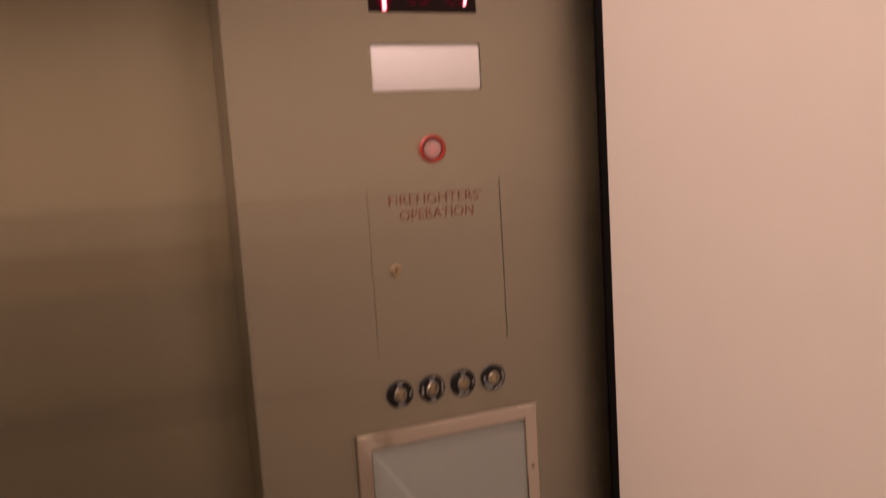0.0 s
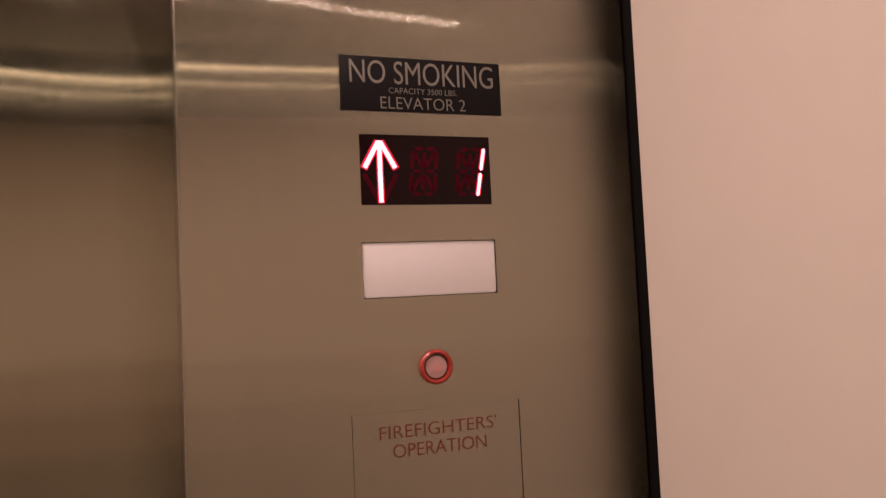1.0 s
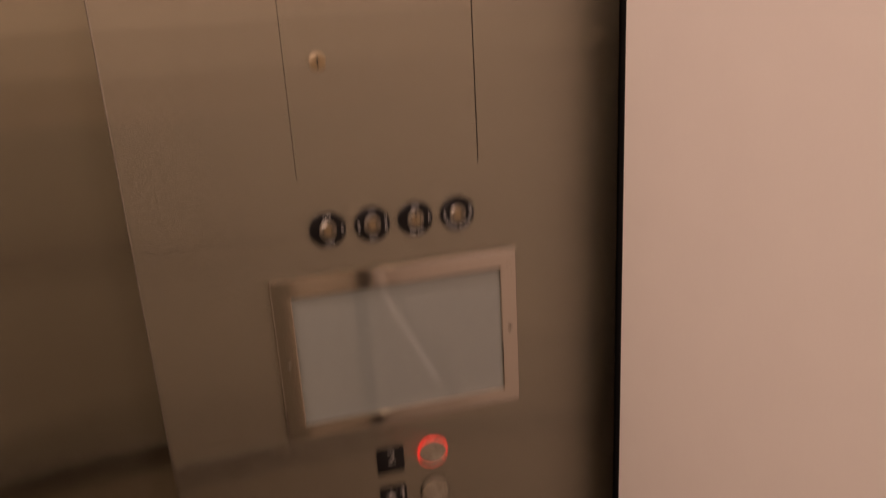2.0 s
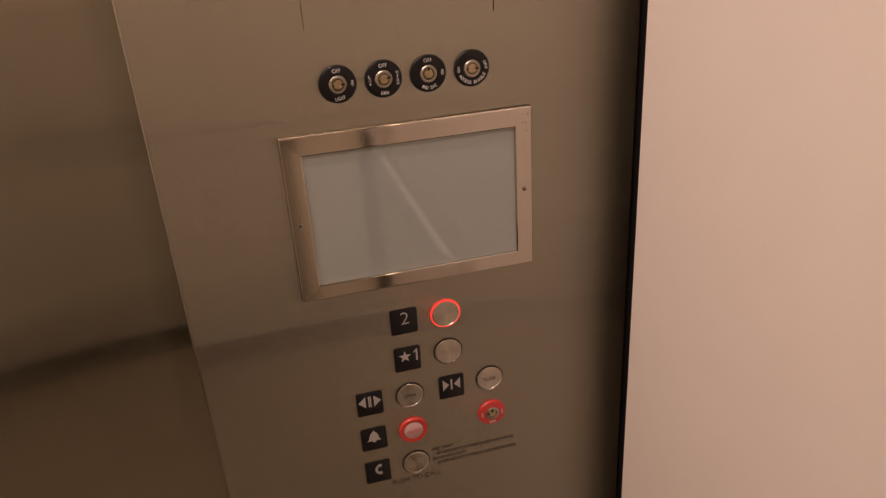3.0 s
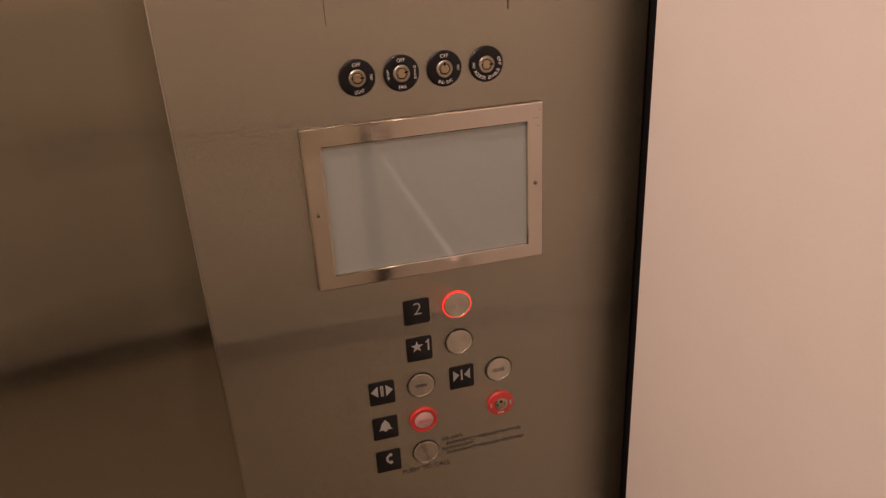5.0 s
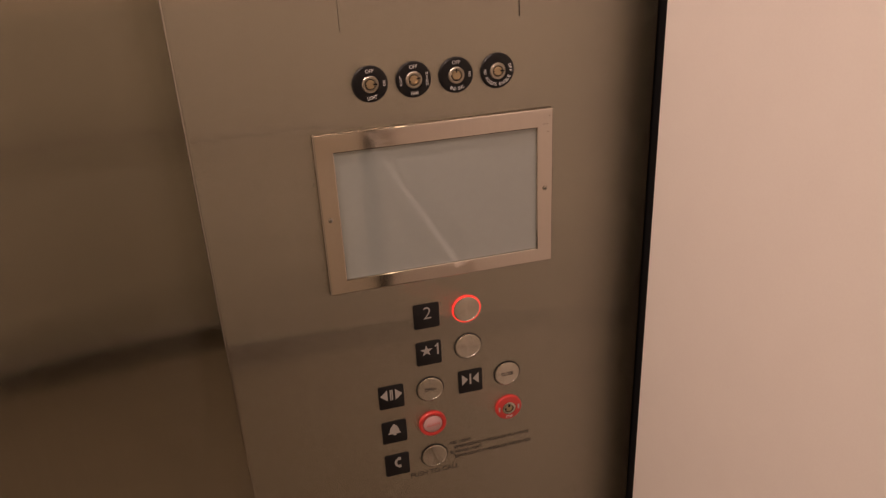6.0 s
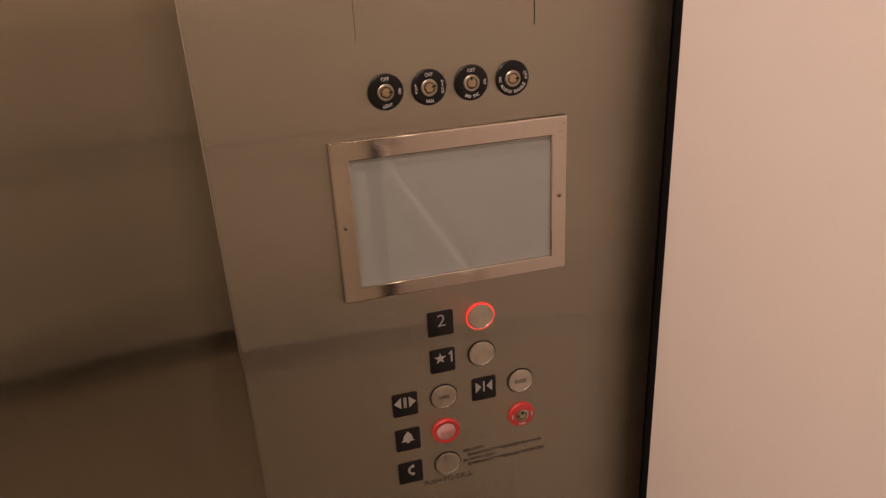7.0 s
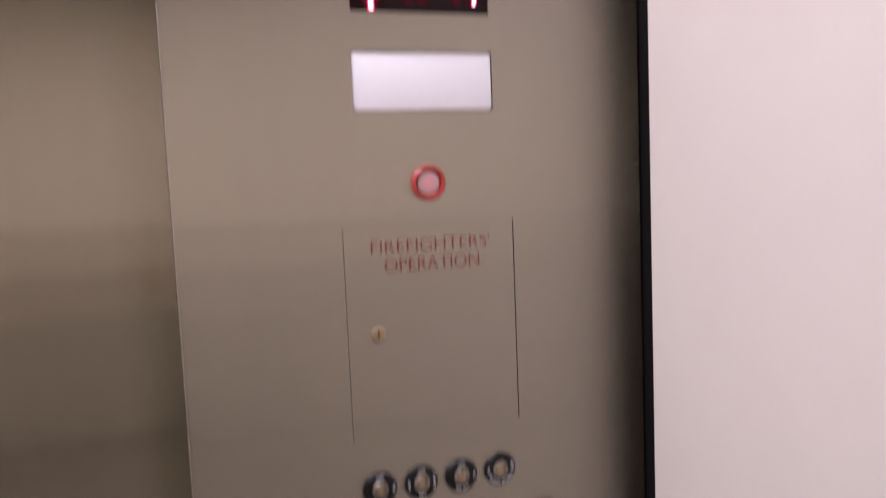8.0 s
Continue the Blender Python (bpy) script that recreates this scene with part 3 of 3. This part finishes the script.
off = lambda: moved(letters("OFF", 0.0076, 0.0034, thin=-0.008), 0.0, 0.0124)
on_right = lambda: moved(letters("ON", 0.0050, 0.0025), 0.0132, 0.0, -90)
key_switch(0.0, KZ, 0, [off(), on_right(), moved(letters("LIGHT", 0.0092, 0.0033), 0.001, -0.0125, -8)])
key_switch(0.042, KZ, -15, [off(), stacked("LOW", -0.0128, 0.0034, 0.0021, 0.0027), stacked("HIGH", 0.0128, 0.0034, 0.0021, 0.0027), moved(letters("FAN", 0.0068, 0.0033), 0.0, -0.0126)])
key_switch(0.084, KZ, -90, [off(), on_right(), arc_letters("IND SVC", 0.0127, -90, 9.4, 0.0030, True)])
key_switch(0.126, KZ, 0, [moved(letters("ON", 0.0050, 0.0025), -0.0130, 0.0, -90), arc_letters("OFF", 0.0132, 10, 13, 0.0029), arc_letters("ACCESS ENABLE", 0.0128, -90, 10.4, 0.0029, True)])

# message screen in its steel frame
gx, gz = (FRAME[0] + FRAME[1]) / 2, (FRAME[2] + FRAME[3]) / 2


def bezel():
    bm = bmesh.new()
    inner = (GLASS[0] - gx, GLASS[1] - gx, GLASS[2] - gz, GLASS[3] - gz)
    outer = (FRAME[0] - gx, FRAME[1] - gx, FRAME[2] - gz, FRAME[3] - gz)
    loops = []
    for x0, x1, z0, z1, ins, y in ((*outer, 0.0, -0.0001), (*outer, 0.0, -0.0028), (*outer, 0.0003, -0.0036), (*outer, 0.0008, -0.0040), (*outer, 0.0015, -0.0042), (*inner, -0.0008, -0.0042), (*inner, 0.0, -0.0036), (*inner, 0.0, 0.002)):
        loops.append([bm.verts.new(p) for p in ((x0 + ins, y, z0 + ins), (x1 - ins, y, z0 + ins), (x1 - ins, y, z1 - ins), (x0 + ins, y, z1 - ins))])
    for a, b in zip(loops, loops[1:]):
        for i in range(4):
            j = (i + 1) % 4
            bm.faces.new((a[i], a[j], b[j], b[i]))
    # the frame has sprung a little away from the plate along its far edge
    for v in bm.verts:
        v.co.y -= 0.0012 * max(0.0, v.co.x - inner[0]) / (outer[1] - inner[0])
    bmesh.ops.recalc_face_normals(bm, faces=bm.faces[:])
    return bm


screen = part("message_screen", bezel(), BEZEL_STEEL, panel, (gx, 0, gz), "pale grey message screen in a steel frame", False)
part("screen_glass", box_bm(GLASS[0] - gx - 0.001, GLASS[1] - gx + 0.001, -0.0016, 0.004, GLASS[2] - gz - 0.001, GLASS[3] - gz + 0.001), SCREEN, screen, (gx, 0, gz), "blank pale grey glossy screen", False)
for xs, zs, ys in ((-0.0512, 1.1560, -0.0041), (0.1750, 1.1574, -0.0052)):
    s = part("screw", lathe_bm([(0.0024, 0.0), (0.0024, 0.0007), (0.0018, 0.0011), (0.0, 0.0012)], 20), EDGE_STEEL, screen, (xs, ys, zs))
    part("slot", join_bm(box_bm(-0.0014, 0.0014, -0.0014, -0.0008, -0.0003, 0.0003), box_bm(-0.0003, 0.0003, -0.0014, -0.0008, -0.0014, 0.0014)), SLOT, s, (xs, ys, zs), smooth=False)

for px_, pz_ in ((0.1738, 1.2262), (0.1772, 1.2262), (0.1795, 1.2345), (0.1780, 1.2180)):
    part("pit_mark", lathe_bm([(0.0006, 0.0), (0.0005, 0.0002), (0.0, 0.0002)], 10), DARK_INK, screen, (px_, -0.0053, pz_))

# buttons and their raised plates
collar_me = mesh_of(lathe_bm([(0.0163, -0.0002), (0.0163, 0.0006), (0.0160, 0.0008), (0.0152, 0.0004)]), "button", True)
cap_me = mesh_of(lathe_bm([(0.0153, 0.0), (0.0153, 0.0012), (0.0150, 0.0020), (0.0144, 0.0024), (0.0139, 0.0024), (0.0136, 0.0020), (0.0, 0.0020)]), "cap", True)
halo_me = mesh_of(lathe_bm([(0.0163, -0.0002), (0.0163, 0.0010), (0.0161, 0.0015), (0.0156, 0.0015), (0.0154, 0.0006)]), "lit_ring", True)
BX0, BX1, BX2 = 0.0386, 0.0852, 0.1312
R2, R1, R3, R4, R5 = 1.0282, 0.9808, 0.9338, 0.8872, 0.8395


def button(x, z, label, word="", ww=0.0):
    b = part("button", collar_me, BLACK, panel, (x, 0, z), label)
    part("cap", cap_me, CAP_STEEL, b, (x, 0, z))
    if word:
        part("lettering", letters(word, ww, 0.0042), DARK_INK, b, (x, -0.0021, z), smooth=False)
    return b


lit = part("button", halo_me, HALO, panel, (BX1, 0, R2), "round steel floor button with a lit red ring")
part("cap", cap_me, CAP_STEEL, lit, (BX1, 0, R2))
button(BX1, R1, "round brushed steel floor button")
button(BX0, R3, "round brushed steel door open button", "OPEN", 0.0125)
button(BX2, R3, "round brushed steel door close button", "CLOSE", 0.0135)
button(BX0, R5, "round brushed steel call button")

alarm = part("alarm_button", lathe_bm([(0.0164, -0.0002), (0.0164, 0.0018), (0.0156, 0.0030), (0.0136, 0.0034), (0.0120, 0.0028), (0.0114, 0.0008)]), RED_PLASTIC, panel, (BX0 + 0.0003, 0, R4 - 0.0010), "red-ringed alarm button with a milky cap")
part("cap", lathe_bm([(0.0111, 0.0), (0.0111, 0.0028), (0.0102, 0.0034), (0.0, 0.0037)]), PINK_CAP, alarm, (BX0 + 0.0003, 0, R4 - 0.0010))
part("lettering", letters("ALARM", 0.0150, 0.0040), plain("faded_alarm_red", (0.55, 0.17, 0.17), rough=0.5, relief=0), alarm, (BX0 + 0.0003, -0.0037, R4 - 0.0010), smooth=False)

stop = part("stop_switch", lathe_bm([(0.0164, -0.0002), (0.0164, 0.0014), (0.0156, 0.0026), (0.0140, 0.0030), (0.0078, 0.0030), (0.0076, 0.0010)]), RED_PLASTIC, panel, (BX2 + 0.0012, 0, R4 - 0.0012), "red ringed stop key switch")
part("barrel", lathe_bm([(0.0082, 0.0008), (0.0082, 0.0036), (0.0074, 0.0041), (0.0054, 0.0041), (0.0050, 0.0026)]), EDGE_STEEL, stop, (BX2 + 0.0012, 0, R4 - 0.0012))
part("lock_core", lathe_bm([(0.0046, 0.0024), (0.0044, 0.0035), (0.0026, 0.0036), (0.0025, 0.0030), (0.0, 0.0030)], 28), BRASS, stop, (BX2 + 0.0012, 0, R4 - 0.0012))
part("keyway", join_bm(box_bm(-0.0012, 0.0012, -0.0044, -0.002, 0.0022, 0.0056), box_bm(-0.0056, -0.0034, -0.0043, -0.002, -0.0007, 0.0007)), SLOT, stop, (BX2 + 0.0012, 0, R4 - 0.0012), smooth=False)
part("lettering", letters("STOP", 0.0078, 0.0030), WHITE_PRINT, stop, (BX2 + 0.0012, -0.0031, R4 - 0.0130), smooth=False)
for sgn in (-1, 1):
    part("lettering_bar", box_bm(-0.0010, 0.0010, -0.0003, 0.0003, -0.0030, 0.0030), PRINT, stop, (BX2 + 0.0012 + sgn * 0.0120, -0.0031, R4 - 0.0012), smooth=False)

plate_me = mesh_of(slab_bm(round_rect(0.0290, 0.0300, 0.0022), -0.0008, 0.0004, 0.0003), "raised_plate", True)
PX_0, PX_1, PX_2 = -0.0064, 0.0398, 0.0866


def raised_plate(x, z, label, symbols):
    p = part("raised_plate", plate_me, BLACK, panel, (x, 0, z), label)
    for bm in symbols:
        part("symbol", bm, PRINT, p, (x, -0.0009, z), smooth=False)
    return p


def poly(pts):
    return slab_bm(pts, -0.0003, 0.0003)


star = [((0.0072 if i % 2 == 0 else 0.0029) * math.sin(math.pi * i / 5), (0.0072 if i % 2 == 0 else 0.0029) * math.cos(math.pi * i / 5)) for i in range(10)]
raised_plate(PX_1, 1.0282, "black plate with a raised floor number", [moved(letters("2", 0.0086, 0.0142, thin=-0.014), 0.001, 0.0038)])
raised_plate(PX_1, 0.9812, "black plate with a star and floor number", [moved(poly(star), -0.0026, 0.0034), moved(poly([(0.0006, -0.0071), (0.0026, -0.0071), (0.0026, 0.0071), (0.0010, 0.0071), (0.0002, 0.0056), (-0.0016, 0.0044), (-0.0016, 0.0027), (0.0006, 0.0038)][::-1]), 0.0088, 0.0040)])
tri_l = [(-0.0125, 0.0), (-0.0045, 0.0072), (-0.0045, -0.0072)]
tri_r = [(-x, z) for x, z in tri_l[::-1]]
raised_plate(PX_0, 0.9335, "black plate with door open arrows", [moved(poly(tri_l), 0, 0.003), moved(poly(tri_r), 0, 0.003), moved(join_bm(box_bm(-0.0016, -0.0003, -0.0003, 0.0003, -0.0068, 0.0068), box_bm(0.0003, 0.0016, -0.0003, 0.0003, -0.0068, 0.0068)), 0, 0.003)])
tri_a = [(-0.0030, 0.0), (-0.0100, 0.0072), (-0.0100, -0.0072)]
tri_b = [(-x, z) for x, z in tri_a[::-1]]
raised_plate(PX_2, 0.9335, "black plate with door close arrows", [moved(poly(tri_a[::-1]), 0, 0.003), moved(poly(tri_b[::-1]), 0, 0.003), moved(box_bm(-0.0010, 0.0010, -0.0003, 0.0003, -0.0068, 0.0068), 0, 0.003)])
raised_plate(PX_0, 0.8855, "black plate with a bell symbol", [moved(poly(bell_outline(0.0155)), 0, 0.0026)])


def receiver():
    outer = [(0.0030 - 0.0062 * math.cos(radians(a)), 0.0066 * math.sin(radians(a))) for a in range(-70, 71, 14)]
    inner = [(0.0030 - 0.0034 * math.cos(radians(a)), 0.0042 * math.sin(radians(a))) for a in range(60, -61, -15)]
    return [moved(poly(outer + inner), 0, 0.003), moved(slab_bm(round_rect(0.0040, 0.0040, 0.0010), -0.0003, 0.0003), 0.0026, 0.0084, 15), moved(slab_bm(round_rect(0.0040, 0.0040, 0.0010), -0.0003, 0.0003), 0.0026, -0.0024, -15)]


raised_plate(PX_0, 0.8383, "black plate with a telephone receiver symbol", receiver())

# printed instructions
for text, x0, x1, z in (("RED LIGHT:", 0.0588, 0.0850, 0.8512), ("EMERGENCY MESSAGE PLAYING", 0.0642, 0.1575, 0.8440), ("BLINKING LIGHT:", 0.0588, 0.0985, 0.8372), ("EMERGENCY MESSAGE RECEIVED", 0.0642, 0.1608, 0.8305)):
    part("lettering", letters(text, x1 - x0, 0.0041), DARK_INK, panel, ((x0 + x1) / 2, -0.0001, z), "small dark printed instruction", False)
part("lettering", letters("PUSH TO CALL", 0.0590, 0.0062, thin=-0.012), DARK_INK, panel, (0.0385, -0.0001, 0.8165), "dark printed instruction", False)
part("scratch", box_bm(-0.0016, 0.0016, -0.0002, 0.0002, -0.0003, 0.0003), DARK_INK, panel, (0.0831, 0, 0.8690), smooth=False, turn=(0, radians(-25), 0))
